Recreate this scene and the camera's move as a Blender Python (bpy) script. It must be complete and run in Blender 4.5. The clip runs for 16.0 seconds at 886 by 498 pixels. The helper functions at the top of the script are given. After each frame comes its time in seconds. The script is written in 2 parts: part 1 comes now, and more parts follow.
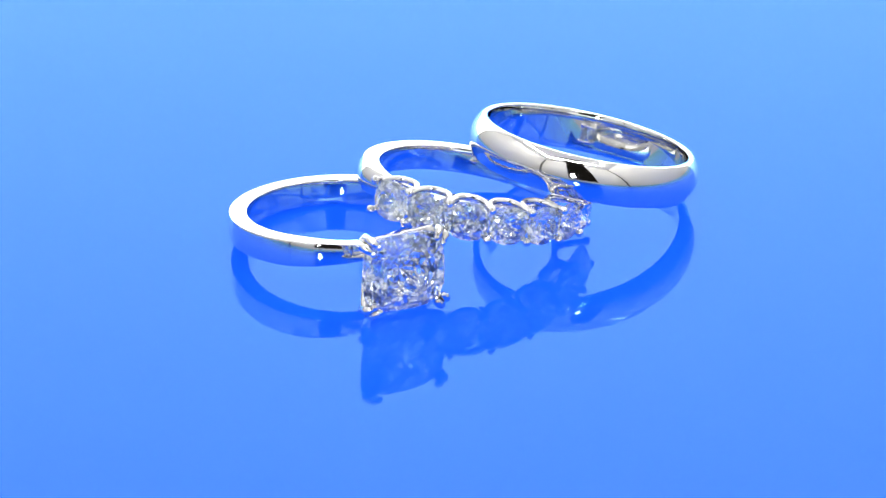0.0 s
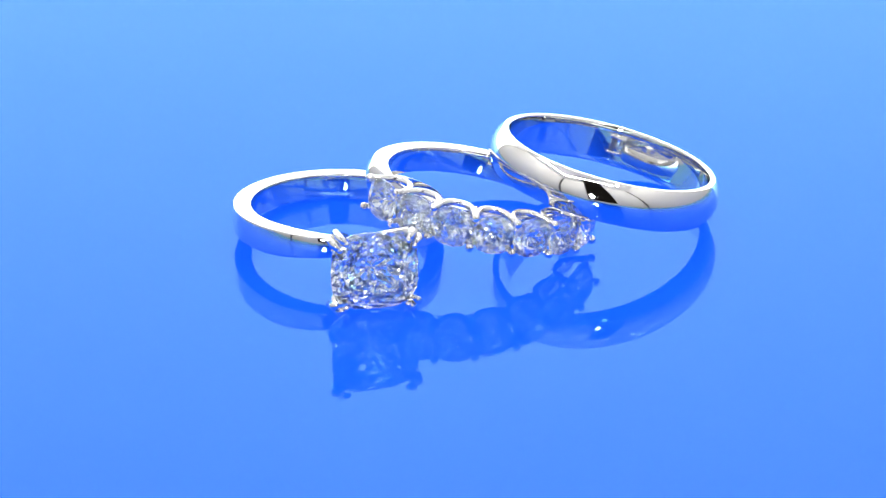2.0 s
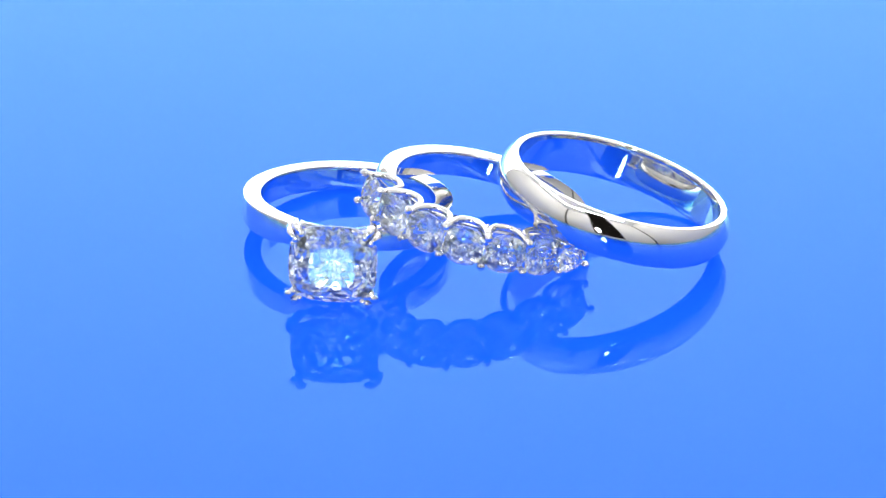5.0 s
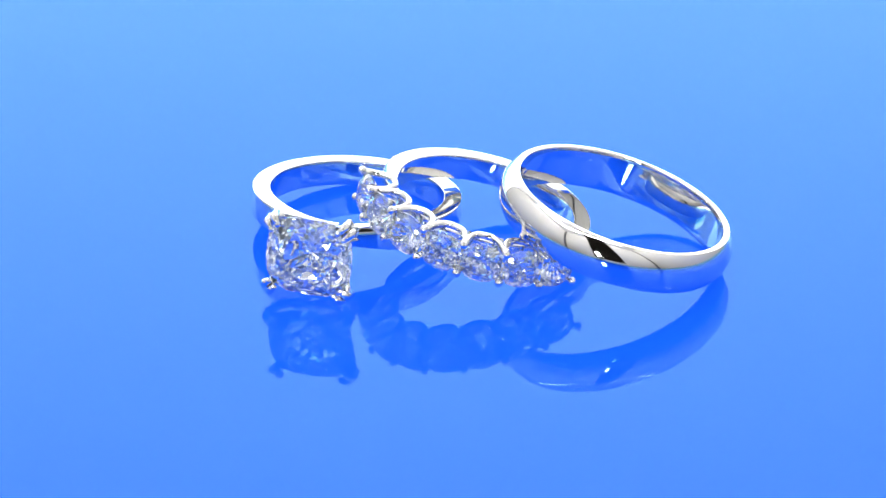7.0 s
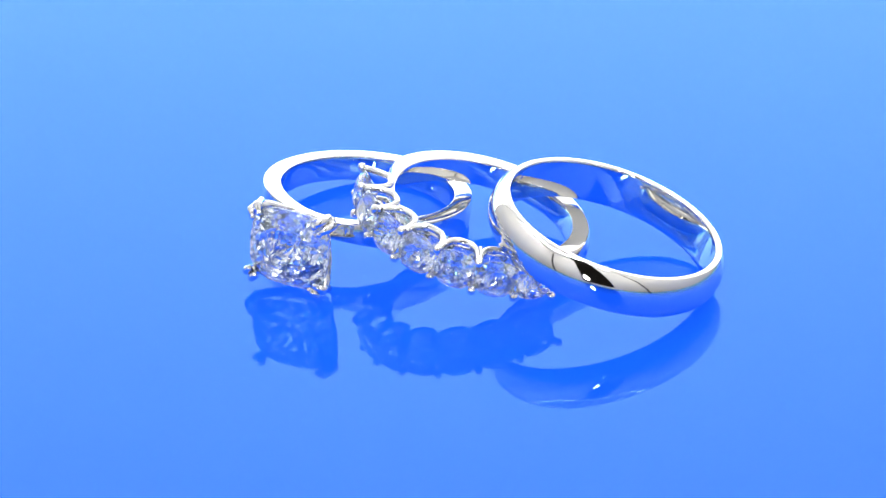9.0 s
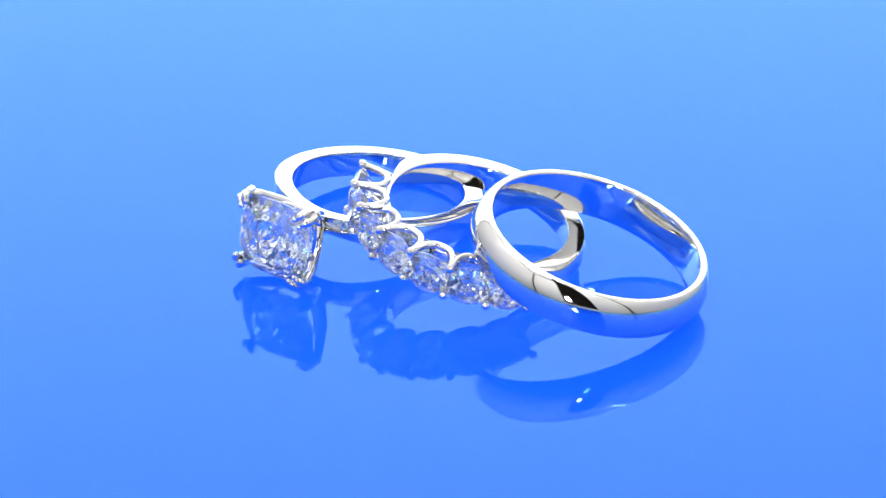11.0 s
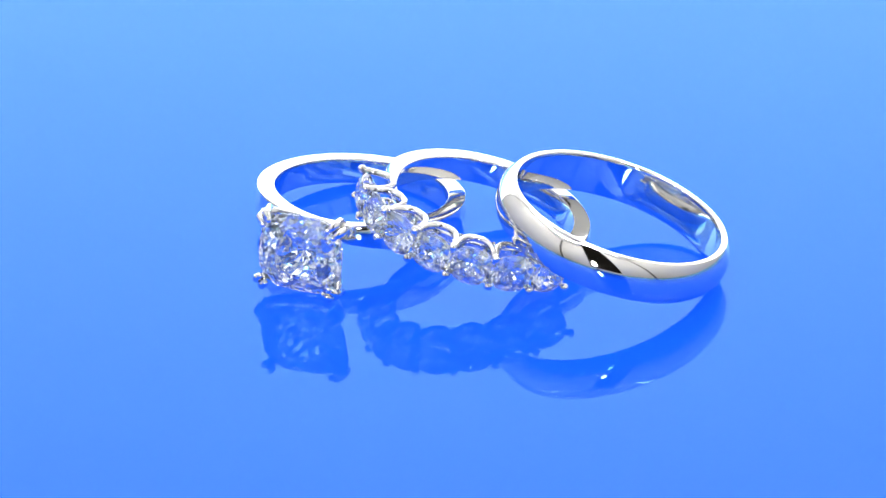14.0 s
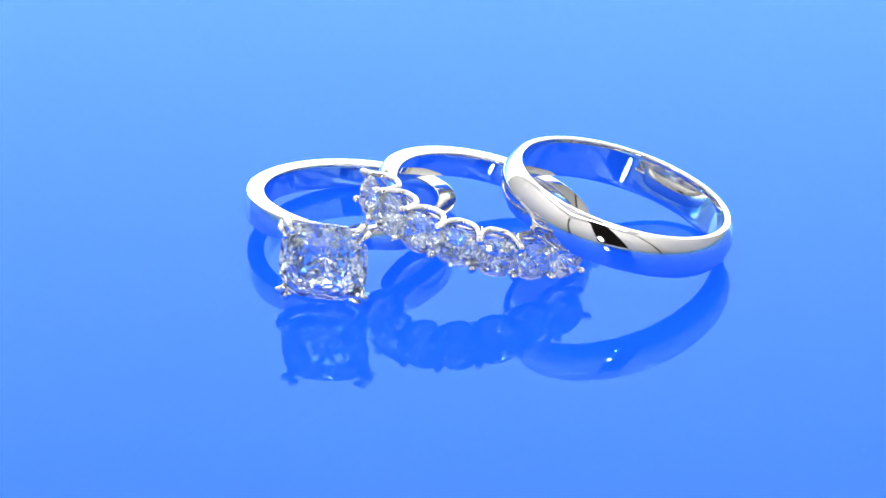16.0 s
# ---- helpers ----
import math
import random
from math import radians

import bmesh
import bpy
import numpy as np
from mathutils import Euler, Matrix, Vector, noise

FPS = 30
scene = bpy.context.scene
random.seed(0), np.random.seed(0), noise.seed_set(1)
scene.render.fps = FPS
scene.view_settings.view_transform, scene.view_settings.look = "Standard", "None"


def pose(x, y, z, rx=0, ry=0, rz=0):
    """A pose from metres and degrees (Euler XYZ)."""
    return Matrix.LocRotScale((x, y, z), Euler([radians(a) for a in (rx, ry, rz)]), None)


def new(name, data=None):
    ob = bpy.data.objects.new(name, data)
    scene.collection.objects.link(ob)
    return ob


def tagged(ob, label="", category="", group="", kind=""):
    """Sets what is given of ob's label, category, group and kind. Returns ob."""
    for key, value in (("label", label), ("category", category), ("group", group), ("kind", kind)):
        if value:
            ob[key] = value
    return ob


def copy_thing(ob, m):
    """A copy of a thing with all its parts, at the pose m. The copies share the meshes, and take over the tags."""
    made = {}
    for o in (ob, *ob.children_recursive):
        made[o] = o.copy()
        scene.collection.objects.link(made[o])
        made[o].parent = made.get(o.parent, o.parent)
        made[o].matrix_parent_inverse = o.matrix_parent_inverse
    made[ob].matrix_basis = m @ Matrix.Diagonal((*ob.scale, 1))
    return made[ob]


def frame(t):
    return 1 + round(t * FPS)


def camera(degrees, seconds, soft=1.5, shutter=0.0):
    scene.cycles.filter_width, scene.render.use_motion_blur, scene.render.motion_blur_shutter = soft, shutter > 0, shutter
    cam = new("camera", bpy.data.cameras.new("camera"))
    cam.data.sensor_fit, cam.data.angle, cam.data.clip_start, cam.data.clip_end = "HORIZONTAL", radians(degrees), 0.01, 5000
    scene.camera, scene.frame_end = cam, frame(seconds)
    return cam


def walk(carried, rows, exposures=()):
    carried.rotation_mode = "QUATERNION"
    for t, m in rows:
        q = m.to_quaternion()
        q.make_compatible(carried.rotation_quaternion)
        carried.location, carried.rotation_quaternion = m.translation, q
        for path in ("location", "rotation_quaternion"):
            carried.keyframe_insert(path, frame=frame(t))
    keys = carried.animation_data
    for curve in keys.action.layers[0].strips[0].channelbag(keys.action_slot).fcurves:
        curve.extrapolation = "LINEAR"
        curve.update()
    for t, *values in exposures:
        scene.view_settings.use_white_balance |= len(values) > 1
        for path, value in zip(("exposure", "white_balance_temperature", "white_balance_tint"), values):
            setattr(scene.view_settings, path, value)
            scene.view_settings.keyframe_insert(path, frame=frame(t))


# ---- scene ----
# The place: three rings lie on a blue acrylic turntable in a small white photo tent.
# The camera stands still, the turntable turns; a panel under the acrylic lights it. U is one plan unit in metres.
U = 0.00135
FOV = 15.18
PITCH, PAN = 27.165, 0.809
EYE = Vector((0.0, -202.14, 103.66)) * U
cam = camera(FOV, 16.0)
eye_pose = Matrix.Translation(EYE) @ pose(0, 0, 0, 90 - PITCH, 0, -PAN)
walk(cam, [(0.0, eye_pose), (16.0, eye_pose)])

# ---- light and world ----
world = bpy.data.worlds.new("world")
scene.world = world
world.use_nodes = True
world.node_tree.nodes["Background"].inputs[0].default_value = (0.5, 0.45, 0.4, 1)
world.node_tree.nodes["Background"].inputs[1].default_value = 0.02
BACK_LIGHT, TOP_LIGHT, SIDE_LIGHT, BEAD_LIGHT, SPOT_LIGHT = 1.9, 0.38, 0.34, 160.0, 34.0
PLATE_LIGHT = 1.08


# ---- materials ----
def material(name, color, rough=0.5, metal=0.0, **more):
    m = bpy.data.materials.new(name)
    m.use_nodes = True
    b = m.node_tree.nodes["Principled BSDF"]
    b.inputs["Base Color"].default_value = (*color, 1)
    b.inputs["Roughness"].default_value = rough
    b.inputs["Metallic"].default_value = metal
    for k, val in more.items():
        b.inputs[k.replace("_", " ")].default_value = val
    return m


def node(m, kind, **props):
    n = m.node_tree.nodes.new(kind)
    for k, val in props.items():
        n.inputs[k.replace("_", " ")].default_value = val
    return n


def grain(m, scale, low, high, bump=0.0, detail=4.0, target="Roughness"):
    """Noise at real size into one input, and a little relief."""
    t, l = m.node_tree, m.node_tree.links
    b = t.nodes["Principled BSDF"]
    co = node(m, "ShaderNodeTexCoord")
    n = node(m, "ShaderNodeTexNoise", Scale=scale, Detail=detail)
    r = node(m, "ShaderNodeMapRange", To_Min=low, To_Max=high)
    l.new(co.outputs["Object"], n.inputs["Vector"])
    l.new(n.outputs["Fac"], r.inputs["Value"])
    l.new(r.outputs["Result"], b.inputs[target])
    if bump:
        u = node(m, "ShaderNodeBump", Strength=bump, Distance=0.00002)
        l.new(n.outputs["Fac"], u.inputs["Height"])
        l.new(u.outputs["Normal"], b.inputs["Normal"])
    return m


def glow(name, color, strength):
    m = material(name, (0.32, 0.32, 0.31), 0.8)
    b = m.node_tree.nodes["Principled BSDF"]
    b.inputs["Emission Color"].default_value = (*color, 1)
    b.inputs["Emission Strength"].default_value = strength
    return m


GOLD = grain(material("white_gold", (0.76, 0.752, 0.72), 0.05, 1.0), 900, 0.03, 0.08, 0.04)


def acrylic():
    """Translucent blue acrylic, lit from the panel under it, with a clear polished face."""
    m = bpy.data.materials.new("blue_acrylic")
    m.use_nodes = True
    m.node_tree.nodes.clear()
    l = m.node_tree.links
    body, through_light = node(m, "ShaderNodeBsdfDiffuse"), node(m, "ShaderNodeBsdfTranslucent")
    co = node(m, "ShaderNodeTexCoord")
    cloud = node(m, "ShaderNodeTexNoise", Scale=9.0, Detail=3.0)
    ramp = node(m, "ShaderNodeMix")
    ramp.data_type = "RGBA"
    ramp.inputs[6].default_value, ramp.inputs[7].default_value = (0.006, 0.098, 0.95, 1), (0.008, 0.106, 0.99, 1)
    l.new(co.outputs["Object"], cloud.inputs["Vector"])
    l.new(cloud.outputs["Fac"], ramp.inputs[0])
    for b in (body, through_light):
        l.new(ramp.outputs[2], b.inputs["Color"])
    mix = node(m, "ShaderNodeMixShader", Fac=0.75)
    l.new(body.outputs[0], mix.inputs[1])
    l.new(through_light.outputs[0], mix.inputs[2])
    gloss = node(m, "ShaderNodeBsdfGlossy", Color=(0.49, 0.98, 1.0, 1), Roughness=0.004)
    smear = node(m, "ShaderNodeTexNoise", Scale=60.0, Detail=4.0)
    rough = node(m, "ShaderNodeMapRange", To_Min=0.003, To_Max=0.02)
    l.new(co.outputs["Object"], smear.inputs["Vector"])
    l.new(smear.outputs["Fac"], rough.inputs["Value"])
    l.new(rough.outputs["Result"], gloss.inputs["Roughness"])
    fresnel = node(m, "ShaderNodeFresnel", IOR=1.49)
    top = node(m, "ShaderNodeMixShader")
    l.new(fresnel.outputs[0], top.inputs[0])
    l.new(mix.outputs[0], top.inputs[1])
    l.new(gloss.outputs[0], top.inputs[2])
    l.new(top.outputs[0], node(m, "ShaderNodeOutputMaterial").inputs["Surface"])
    return m


ACRYLIC = acrylic()
PANEL = glow("lit_plate_panel", (1.0, 1.0, 1.0), PLATE_LIGHT)
SEAM = material("black_tape", (0.02, 0.02, 0.022), 0.6)
HOUSING = material("white_plastic", (0.8, 0.8, 0.79), 0.4)
DARK = grain(material("dark_table", (0.05, 0.045, 0.04), 0.6), 30, 0.5, 0.7)
DIFFUSER = glow("lit_diffuser", (1.0, 1.0, 1.0), BACK_LIGHT)


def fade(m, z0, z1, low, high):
    """Paints in the falloff of lamps that aren't built: the glow changes with the height."""
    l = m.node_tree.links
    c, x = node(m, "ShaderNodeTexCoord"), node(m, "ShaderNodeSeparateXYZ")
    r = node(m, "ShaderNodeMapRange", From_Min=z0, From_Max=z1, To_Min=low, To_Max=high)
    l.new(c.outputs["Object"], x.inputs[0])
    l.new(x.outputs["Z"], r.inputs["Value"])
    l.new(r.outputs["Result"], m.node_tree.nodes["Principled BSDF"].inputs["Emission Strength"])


# lamp light painted in, no lamps built: back glows stronger low, sides and front high
fade(DIFFUSER, 0.06, 0.34, BACK_LIGHT * 1.35, BACK_LIGHT * 0.35)
LED_TOP = glow("lit_top_panel", (1.0, 1.0, 1.0), TOP_LIGHT)
# cloth given its own glow, dimmed low down so metal undersides stay blue
GLOW_CLOTH = glow("glow_cloth", (1.0, 0.985, 0.92), SIDE_LIGHT)
fade(GLOW_CLOTH, 0.0, 0.24, SIDE_LIGHT * 0.2, SIDE_LIGHT * 1.2)
LED_SPOT = glow("spot_lens", (1.0, 0.98, 0.94), SPOT_LIGHT)
LED_BEAD = glow("led_bead", (1.0, 0.98, 0.94), BEAD_LIGHT)


def diamond(name, ior, veil):
    """Clear stone; a pale diffuse veil stands in for inner facets' scatter, lifting the darks."""
    m = bpy.data.materials.new(name)
    m.use_nodes = True
    m.node_tree.nodes.clear()
    l = m.node_tree.links
    clear = node(m, "ShaderNodeBsdfGlass", Color=(0.97, 0.99, 1.0, 1), IOR=ior, Roughness=0.0)
    soft = node(m, "ShaderNodeBsdfDiffuse", Color=(0.74, 0.9, 1.0, 1))
    mix = node(m, "ShaderNodeMixShader", Fac=veil)
    l.new(clear.outputs[0], mix.inputs[1])
    l.new(soft.outputs[0], mix.inputs[2])
    l.new(mix.outputs[0], node(m, "ShaderNodeOutputMaterial").inputs["Surface"])
    return m


DIAMOND = diamond("diamond", 1.85, 0.03)


# ---- mesh helpers ----
def mesh_of(name, bm, mat, smooth=True):
    bmesh.ops.recalc_face_normals(bm, faces=bm.faces)
    me = bpy.data.meshes.new(name)
    bm.to_mesh(me)
    bm.free()
    me.materials.append(mat)
    for p in me.polygons:
        p.use_smooth = smooth
    return me


def part(name, bm, mat, parent, label="", smooth=True):
    ob = new(name, mesh_of(name, bm, mat, smooth))
    ob.parent = parent
    return tagged(ob, label)


def box(bm, x0, x1, y0, y1, z0, z1):
    r = bmesh.ops.create_cube(bm, size=1)["verts"]
    for v in r:
        v.co = Vector(((x0, x1)[v.co.x > 0], (y0, y1)[v.co.y > 0], (z0, z1)[v.co.z > 0]))
    return r


def sweep(bm, rows, closed):
    """Skin a list of vertex loops (each closed) one to the next; caps the ends when open."""
    made = [[bm.verts.new(p) for p in row] for row in rows]
    n = len(made[0])
    last = len(made) if closed else len(made) - 1
    for i in range(last):
        a, b = made[i], made[(i + 1) % len(made)]
        for k in range(n):
            bm.faces.new((a[k], a[(k + 1) % n], b[(k + 1) % n], b[k]))
    if not closed:
        bm.faces.new(made[0][::-1])
        bm.faces.new(made[-1])


def ring_point(r, deg, z):
    a = radians(deg)
    return Vector((r * math.cos(a), r * math.sin(a), z))


def band_profile(ri, ro, hw, crown, corner, swell=0.0):
    """Closed section (r, z): slightly swelling inside, crisp corners, outside an arc that is crown high."""
    pts = []
    for k in range(4):
        a = math.pi + math.pi / 2 * k / 3
        pts.append((ri + corner + corner * math.cos(a), -hw + corner + corner * math.sin(a)))
    arc = (hw * hw + crown * crown) / (2 * crown)
    m = 16
    edge = ro - (arc - math.sqrt(arc * arc - (hw - corner * 0.3) ** 2))
    lips = (1.6 * corner, 0.4 * corner)  # flat side faces end in a crisp edge
    pts += [(edge - d, -hw) for d in lips]
    for k in range(m + 1):
        z = (-1 + 2 * k / m) * (hw - corner * 0.3)
        pts.append((ro - (arc - math.sqrt(arc * arc - z * z)), z))
    pts += [(edge - d, hw) for d in lips[::-1]]
    for k in range(4):
        a = math.pi / 2 + math.pi / 2 * k / 3
        pts.append((ri + corner + corner * math.cos(a), hw - corner + corner * math.sin(a)))
    for k in range(1, 6):
        z = hw * (1 - 2 * k / 6) * 0.95
        pts.append((ri - swell * (1 - (z / hw) ** 2), z))
    return pts


def tube(bm, path, radii, sides=10):
    """Round tube along points, with its own radius at each."""
    rows = []
    n = len(path)
    for i, p in enumerate(path):
        d = (path[min(i + 1, n - 1)] - path[max(i - 1, 0)]).normalized()
        ref = Vector((0, 0, 1)) if abs(d.z) < 0.9 else Vector((1, 0, 0))
        u = d.cross(ref).normalized()
        w = d.cross(u)
        rows.append([p + radii[i] * (math.cos(2 * math.pi * k / sides) * u + math.sin(2 * math.pi * k / sides) * w) for k in range(sides)])
    sweep(bm, rows, False)


def ball(bm, at, r, squash=(1, 1, 1), seg=14):
    made = bmesh.ops.create_uvsphere(bm, u_segments=seg, v_segments=8, radius=r)["verts"]
    for v in made:
        v.co = Vector((v.co.x * squash[0], v.co.y * squash[1], v.co.z * squash[2])) + at


def gem(width, height, depth_up, depth_down, power, seed, rows=3, n=16, rough=0.06):
    """Cushion brilliant: table up along +z, girdle at z = 0. Staggered facet rows."""
    rnd = random.Random(seed)
    bm = bmesh.new()

    def outline(a, s):
        c, n = math.cos(a), math.sin(a)
        k = (abs(c) ** power + abs(n) ** power) ** (-1 / power)
        return c * k * s * width / 2, n * k * s * height / 2

    def loop(count, s, z, shift=0.0, jitter=0.0):
        out = []
        for i in range(count):
            a = 2 * math.pi * (i + shift) / count + rnd.uniform(-jitter, jitter)
            x, y = outline(a, s * (1 + rnd.uniform(-jitter, jitter)))
            out.append(bm.verts.new((x, y, z * (1 + rnd.uniform(-jitter, jitter)))))
        return out

    def join(a, b):
        n = len(a)
        for i in range(n):
            bm.faces.new((a[i], b[i], a[(i + 1) % n]))
            bm.faces.new((b[i], b[(i + 1) % n], a[(i + 1) % n]))

    table = loop(n, 0.52, depth_up)
    star = loop(n, 0.68, depth_up * 0.82, 0.5, 0.02)
    mid = loop(n, 0.85, depth_up * 0.48, 1.0, 0.02)
    top = loop(n, 1.0, depth_up * 0.10, 1.5)
    low = loop(n, 1.0, -depth_up * 0.10, 1.5)
    bm.faces.new(table)
    join(table, star)
    join(star, mid)
    join(mid, top)
    for i in range(n):
        bm.faces.new((top[i], low[i], low[(i + 1) % n], top[(i + 1) % n]))
    prev, shift = low, 1.5
    for k in range(rows):
        f = (k + 1) / (rows + 1)
        shift += 0.5
        row = loop(n, 1 - f ** 1.15, -depth_down * (f ** 0.9) - 0.1 * depth_up, shift, rough)
        join(prev, row)
        prev = row
    tip = bm.verts.new((0, 0, -depth_down))
    for i in range(n):
        bm.faces.new((prev[i], tip, prev[(i + 1) % n]))
    return bm


# ---- photo tent ----
def tent_panel(name, x0, x1, y0, y1, z0, z1, mat, label):
    bm = bmesh.new()
    box(bm, x0, x1, y0, y1, z0, z1)
    ob = new(name, mesh_of(name, bm, mat, False))
    return tagged(ob, label, "photo tent", kind="structure")


TX, TY0, TY1, TZ0, TZ1 = 0.33, -0.34, 0.36, -0.06, 0.52
tent_panel("wall_north", -TX, TX, TY1, TY1 + 0.01, TZ0, TZ1, DIFFUSER, "white translucent diffuser lit from behind, glow painted stronger low down")
tent_panel("wall_west", -TX - 0.01, -TX, TY0, TY1, TZ0, TZ1, GLOW_CLOTH, "white fabric tent side, outside light painted in as glow, dimmer low down")
tent_panel("wall_east", TX, TX + 0.01, TY0, TY1, TZ0, TZ1, GLOW_CLOTH, "white fabric tent side, outside light painted in as glow, dimmer low down")
OPEN = 0.09
# the lens slot runs up the front and on into the roof
bm = bmesh.new()
SLOT = -0.14
box(bm, -TX, TX, SLOT, TY1, TZ1, TZ1 + 0.01)
box(bm, -TX, -OPEN, TY0, SLOT, TZ1, TZ1 + 0.01)
box(bm, OPEN, TX, TY0, SLOT, TZ1, TZ1 + 0.01)
tagged(new("ceiling", mesh_of("ceiling", bm, LED_TOP, False)), "white lit diffuser panel with a slot above the lens", "photo tent", kind="structure")
# front cloth has the same added glow; no lamp stands outside it
tent_panel("wall_south_4", -OPEN, OPEN, TY0 - 0.01, TY0, TZ0, 0.02, GLOW_CLOTH, "white fabric tent flap below the opening")
tent_panel("wall_south_1", -TX, -OPEN, TY0 - 0.01, TY0, TZ0, TZ1, GLOW_CLOTH, "white fabric tent front beside the opening")
tent_panel("wall_south_2", OPEN, TX, TY0 - 0.01, TY0, TZ0, TZ1, GLOW_CLOTH, "white fabric tent front beside the opening")
tent_panel("floor", -3, 3, -3, 3, TZ0 - 0.02, TZ0, DARK, "dark matt table under the photo tent")
for sx in (-1, 1):
    for yy in (TY0 + 0.006, TY1 - 0.006):
        w = 0.009 if yy < 0 else 0.003
        tent_panel("trim", sx * TX - w, sx * TX + w, yy - w, yy + w, TZ0, TZ1, SEAM, "black seam tape in the tent's corner")


def led_bar():
    top = tagged(new("led_bar"), "slim white light bar with a row of bright diodes", "lamp", "light bars")
    bm = bmesh.new()
    box(bm, -0.2, 0.2, -0.008, 0.008, 0.0, 0.01)
    part("housing", bm, HOUSING, top, smooth=False)
    bm = bmesh.new()
    ball(bm, Vector((0, 0, 0)), 0.0065, (1, 1, 0.6))
    me = mesh_of("diode", bm, LED_BEAD)
    for i in range(15):
        d = new("diode", me)
        d.parent = top
        d.location = (-0.182 + 0.026 * i, 0, -0.001)
    return top


bar = led_bar()
bar.matrix_basis = pose(0, -0.2, TZ1 - 0.012)
copy_thing(bar, pose(0, 0.2, TZ1 - 0.012))
copy_thing(bar, pose(-0.22, 0, TZ1 - 0.012, 0, 0, 90))
copy_thing(bar, pose(0.22, 0, TZ1 - 0.012, 0, 0, 90))


def spot_lamp():
    top = tagged(new("spot_lamp"), "small black lamp with a tall bright lens beside the opening", "lamp")
    bm = bmesh.new()
    sweep(bm, [[Vector((0.7 * r * math.cos(a), y, 2.2 * r * math.sin(a))) for r, y in ((0.001, -0.04), (0.018, -0.04), (0.025, -0.02), (0.025, 0.0), (0.023, 0.0), (0.023, -0.003), (0.001, -0.003))] for a in [2 * math.pi * i / 32 for i in range(32)]], True)
    part("housing", bm, SEAM, top)
    bm = bmesh.new()
    ball(bm, Vector((0, -0.002, 0)), 0.017, (0.7, 0.3, 2.2))
    part("lens", bm, LED_SPOT, top, "glowing tall oval lens")
    bm = bmesh.new()
    box(bm, -0.003, 0.003, -0.018, -0.012, -0.14, -0.053)
    part("stand", bm, SEAM, top, smooth=False)
    return top


spot_lamp().matrix_basis = pose(-0.052, -0.318, 0.085)

# ---- turntable ----
turntable = tagged(new("turntable"), "round glossy blue acrylic turntable lit from within", "turntable")
bm = bmesh.new()
R = 0.325
prof = [(R, -0.012), (R, -0.001), (R - 0.001, 0.0), (0.0001, 0.0)]
spokes = [[bm.verts.new((r * math.cos(a), r * math.sin(a), z)) for r, z in prof] for a in [2 * math.pi * i / 128 for i in range(128)]]
for i in range(128):
    for k in range(3):
        bm.faces.new((spokes[i][k], spokes[i - 1][k], spokes[i - 1][k + 1], spokes[i][k + 1]))
part("plate", bm, ACRYLIC, turntable, "glossy deep blue acrylic plate", smooth=False)
bm = bmesh.new()
bmesh.ops.create_cone(bm, cap_ends=True, segments=96, radius1=R - 0.002, radius2=R - 0.002, depth=0.005)
for v in bm.verts:
    v.co.z -= 0.0075
part("light_panel", bm, PANEL, turntable, "white light panel under the acrylic", smooth=False)
bm = bmesh.new()
bmesh.ops.create_cone(bm, cap_ends=True, segments=64, radius1=0.09, radius2=0.085, depth=0.0465)
for v in bm.verts:
    v.co.z -= 0.0366
part("base", bm, SEAM, turntable, "black drum base", smooth=False)


# ---- rings: places of centre and axis in plan units at the start ----
def ring_frame(c, nx, ny):
    n = Vector((nx, ny, 1)).normalized()
    u = Vector((0, 1, 0)).cross(n).normalized()
    w = n.cross(u)
    m = Matrix((u, w, n)).transposed().to_4x4()
    m.translation = Vector(c) * U
    return m


SOLITAIRE_AT = ring_frame((-4.486, 0.619, 1.87), -0.017, 0.133)
HALF_ETERNITY_AT = ring_frame((4.471, 3.339, 3.095), 0.178, 0.171)
BAND_AT = ring_frame((12.795, 7.191, 3.59), 0.217, 0.21)


def wedding_band():
    bm = bmesh.new()
    pr = band_profile(7.13 * U, 8.17 * U, 1.46 * U, 0.62 * U, 0.12 * U, 0.03 * U)
    sweep(bm, [[ring_point(r, 360 * i / 240, z) for r, z in pr] for i in range(240)], True)
    ob = new("wedding_band", mesh_of("wedding_band", bm, GOLD))
    return tagged(ob, "plain polished white gold wedding band leaning on the diamond half-eternity ring", "ring")


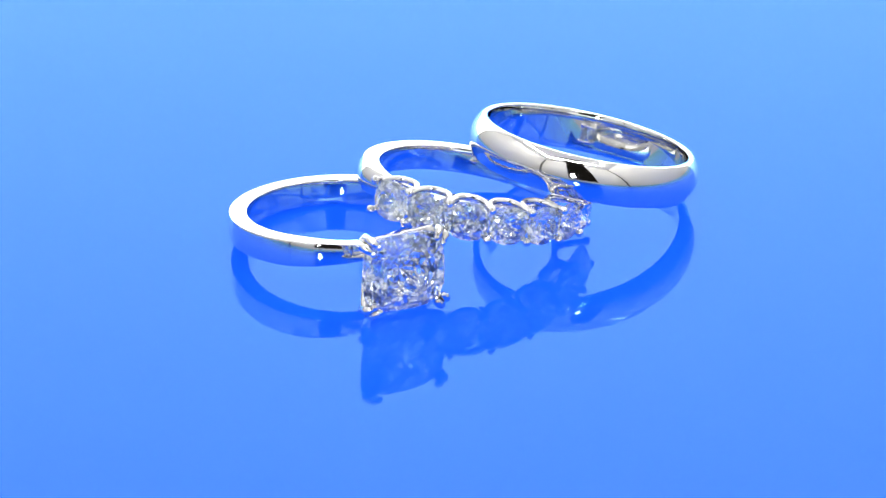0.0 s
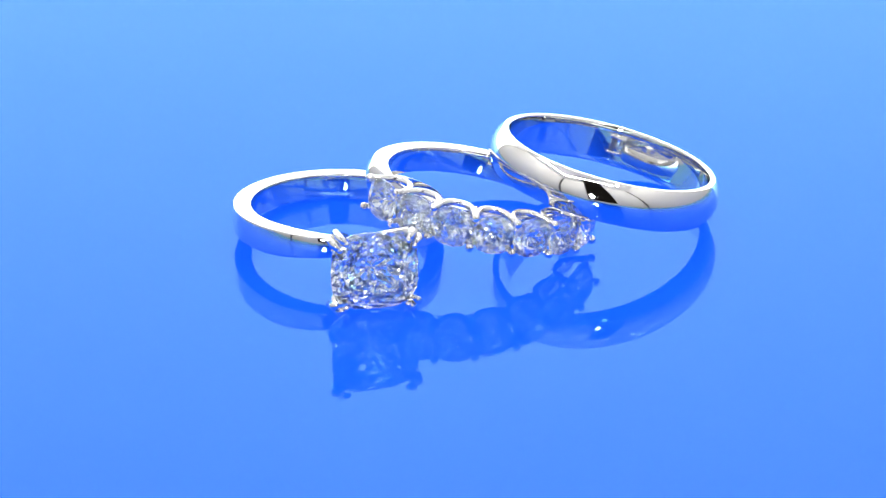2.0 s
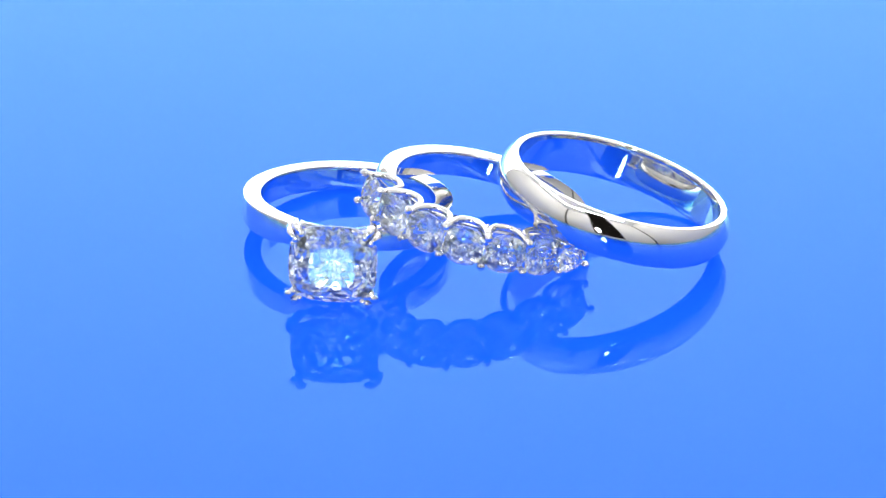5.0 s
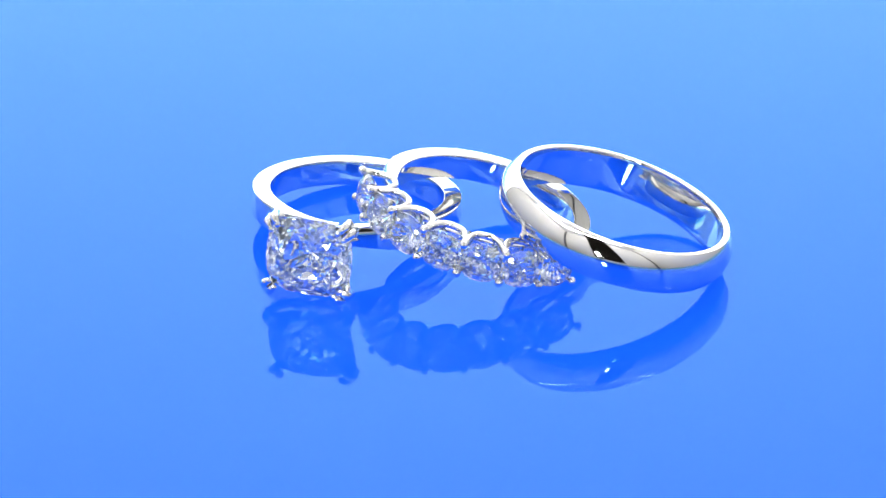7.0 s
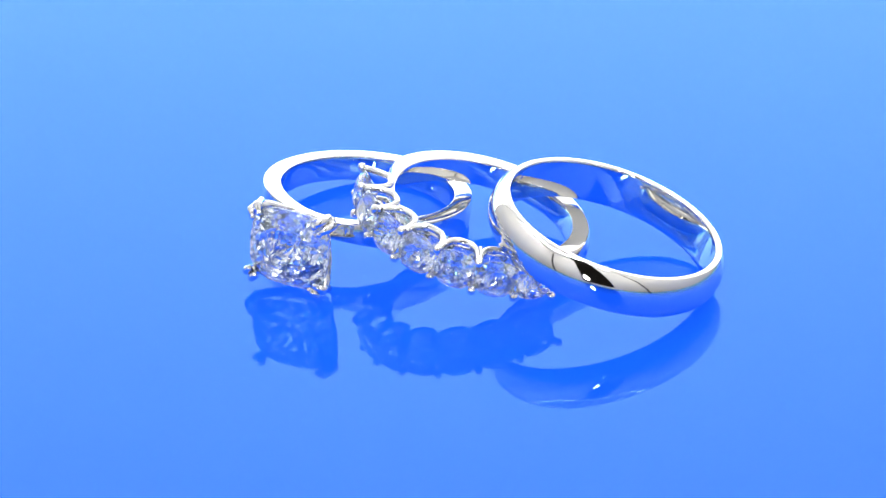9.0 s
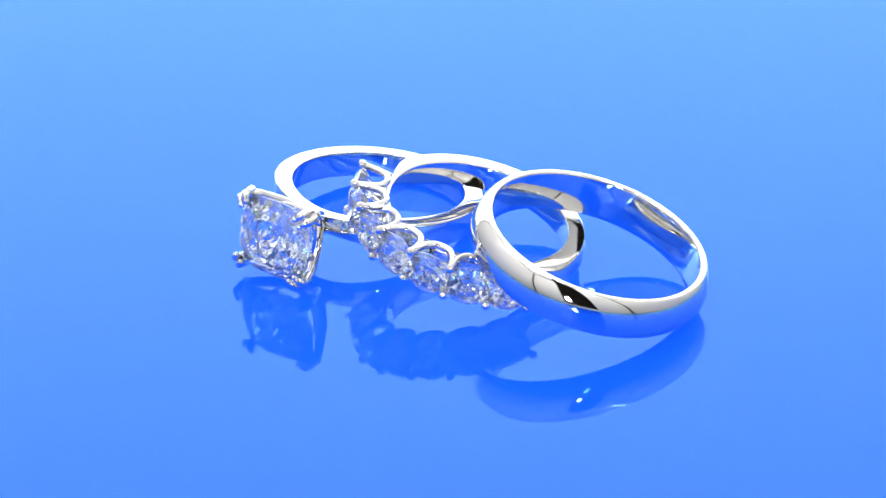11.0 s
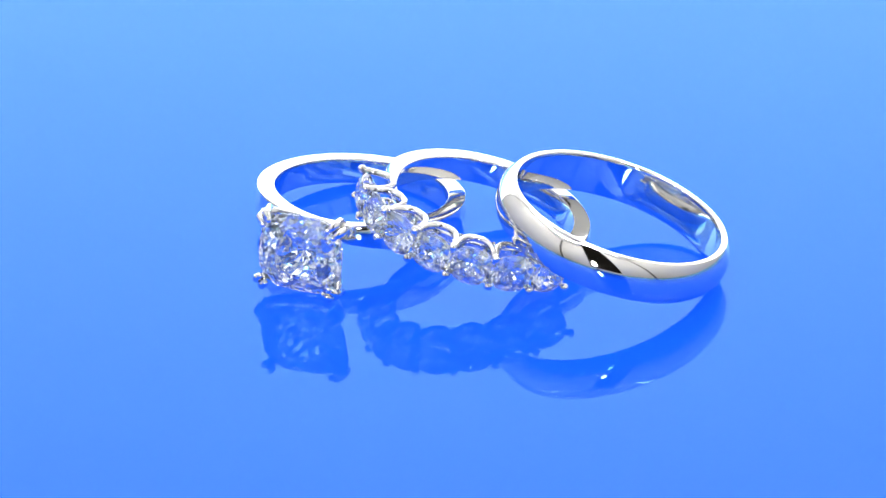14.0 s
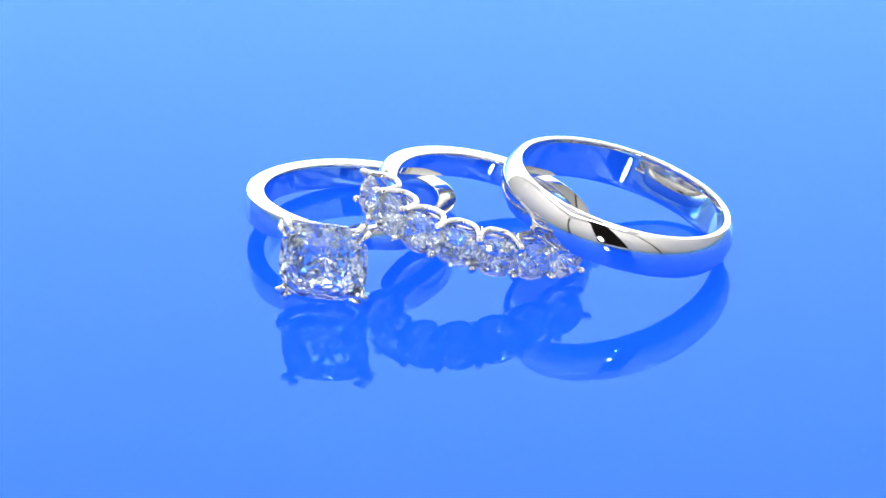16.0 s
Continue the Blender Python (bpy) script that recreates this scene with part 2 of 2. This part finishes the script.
def half_eternity():
    top = tagged(new("diamond_ring"), "white gold half-eternity ring with seven claw-set diamonds leaning on the solitaire", "ring", "diamond rings")
    first, step = -139.59, 19.14
    # hoop: plain shank, narrower rail under the stones
    bm = bmesh.new()
    rows = []
    for i in range(240):
        d = -180 + 360 * i / 240
        off = max(0.0, abs(((d + 72.6 + 180) % 360) - 180) - 66) / 30
        k = min(1.0, off)
        k = k * k * (3 - 2 * k)
        ro = 6.6 + 1.0 * k
        pr = band_profile(6.16 * U, ro * U, (0.74 + 0.16 * k) * U, (0.12 + 0.2 * k) * U, 0.07 * U, 0.04 * U)
        rows.append([ring_point(r, d, z) for r, z in pr])
    sweep(bm, rows, True)
    part("shank", bm, GOLD, top)
    # stones
    gm = mesh_of("diamond", gem(2.78 * U, 2.7 * U, 0.42 * U, 1.2 * U, 2.6, 3, 4), DIAMOND, False)
    gm2 = mesh_of("diamond", gem(2.78 * U, 2.7 * U, 0.42 * U, 1.2 * U, 2.6, 8, 4), DIAMOND, False)
    for i in range(7):
        a = first + step * (i + 0.5)
        g = new("diamond", gm if i % 2 else gm2)
        g.parent = top
        out = ring_point(1, a, 0)
        m = Matrix((Vector((0, 0, 1)).cross(out) * -1, Vector((0, 0, 1)), out)).transposed()
        if m.determinant() < 0:
            m.col[0] = -m.col[0]
        g.matrix_basis = Matrix.Translation(out * 8.36 * U) @ m.to_4x4() @ pose(0, 0, 0, 0, 0, 180 * (i % 2))
        tagged(g, "cushion-cut white diamond")
    # claws and scalloped baskets
    for s in (-1, 1):
        for i in range(8):
            a = first + step * i
            bm = bmesh.new()
            path = [ring_point(r * U, a, s * z * U) for r, z in ((6.5, 0.9), (7.3, 0.98), (8.0, 1.03), (8.42, 1.03))]
            tube(bm, path, [0.26 * U, 0.22 * U, 0.2 * U, 0.2 * U])
            ball(bm, ring_point(8.645 * U, a, s * 1.04 * U), 0.3 * U)
            part("claw", bm, GOLD, top)
        # round scalloped arches from claw to claw, open towards the stone
        for i in range(7):
            bm = bmesh.new()
            path, rad = [], []
            for k in range(17):
                c, n = math.cos(math.pi * k / 16), math.sin(math.pi * k / 16)
                across = 0.5 - 0.48 * math.copysign(abs(c) ** 0.75, c)
                path.append(ring_point((8.45 - 1.9 * n ** 0.75) * U, first + step * (i + across), s * (1.02 + 0.1 * n) * U))
                rad.append((0.22 + 0.03 * n) * U)
            tube(bm, path, rad)
            part("basket_arch", bm, GOLD, top)
    return top


def solitaire():
    top = tagged(new("solitaire_ring"), "white gold solitaire ring with one large cushion-cut diamond", "ring", "diamond rings")
    A = -65.8
    lift = -0.06
    bm = bmesh.new()
    rows = []
    for i in range(240):
        d = -180 + 360 * i / 240
        near = max(0.0, 1 - abs(((d - A + 180) % 360) - 180) / 55)
        k = near * near * (3 - 2 * near)
        pr = band_profile(6.0 * U, (7.28 - 0.3 * k) * U, (0.91 - 0.3 * k) * U, 0.08 * U, 0.06 * U, 0.03 * U)
        rows.append([ring_point(r, d, z) for r, z in pr])
    sweep(bm, rows, True)
    part("shank", bm, GOLD, top)
    out = ring_point(1, A, 0)
    side = Vector((0, 0, 1)).cross(out)
    m = Matrix((side, Vector((0, 0, 1)), out)).transposed()

    def at(x, y, r):
        return side * x * U + Vector((0, 0, (y + lift) * U)) + out * r * U

    g = part("diamond", gem(5.85 * U, 5.25 * U, 0.78 * U, 2.3 * U, 3.4, 5, 6, 20, 0.06), DIAMOND, top, "large cushion-cut white diamond", False)
    g.matrix_basis = Matrix.Translation(at(0, 0, 11.35)) @ m.to_4x4()
    for sx in (-1, 1):
        for sy in (-1, 1):
            bm = bmesh.new()
            path = [at(sx * x, sy * y, r) for x, y, r in ((0.5, 0.35, 7.2), (1.5, 1.4, 8.6), (2.35, 2.15, 10.3), (2.6, 2.4, 11.3))]
            tube(bm, path, [0.42 * U, 0.38 * U, 0.36 * U, 0.36 * U])
            for dx, dy in ((0.2, -0.2), (-0.2, 0.2)):
                tip = [at(sx * (2.72 + dx), sy * (2.45 + dy), 11.0), at(sx * (2.62 + dx), sy * (2.36 + dy), 11.8), at(sx * (2.28 + dx), sy * (2.02 + dy), 12.15)]
                tube(bm, tip, [0.29 * U, 0.3 * U, 0.2 * U])
                ball(bm, tip[2], 0.21 * U)
            part("claw", bm, GOLD, top)
    # gallery rail under the stone
    bm = bmesh.new()
    rows = []
    for i in range(48):
        a = 2 * math.pi * i / 48
        c, n = math.cos(a), math.sin(a)
        k = (abs(c) ** 3 + abs(n) ** 3) ** (-1 / 3)
        p = at(1.75 * c * k, 1.75 * n * k, 9.4)
        o = (side * c + Vector((0, 0, 1)) * n)
        rows.append([p + 0.2 * U * (math.cos(b) * o + math.sin(b) * out) for b in [2 * math.pi * j / 8 for j in range(8)]])
    sweep(bm, rows, True)
    part("gallery_rail", bm, GOLD, top)
    return top


band = wedding_band()
eternity = half_eternity()
solo = solitaire()


# ---- the turntable's turn: steady one way, then back ----
TURN = [(0.0, 0.0), (3.5, -19.95), (7.0, -39.75), (9.2, -51.95), (10.5, -59.7), (10.9, -61.4), (11.3, -59.7), (12.6, -52.3), (14.8, -39.65), (16.0, -32.75)]


def motions():
    for thing, start in ((solo, SOLITAIRE_AT), (eternity, HALF_ETERNITY_AT), (band, BAND_AT), (turntable, Matrix())):
        walk(thing, [(t, pose(0, 0, 0, 0, 0, a) @ start) for t, a in TURN])


motions()
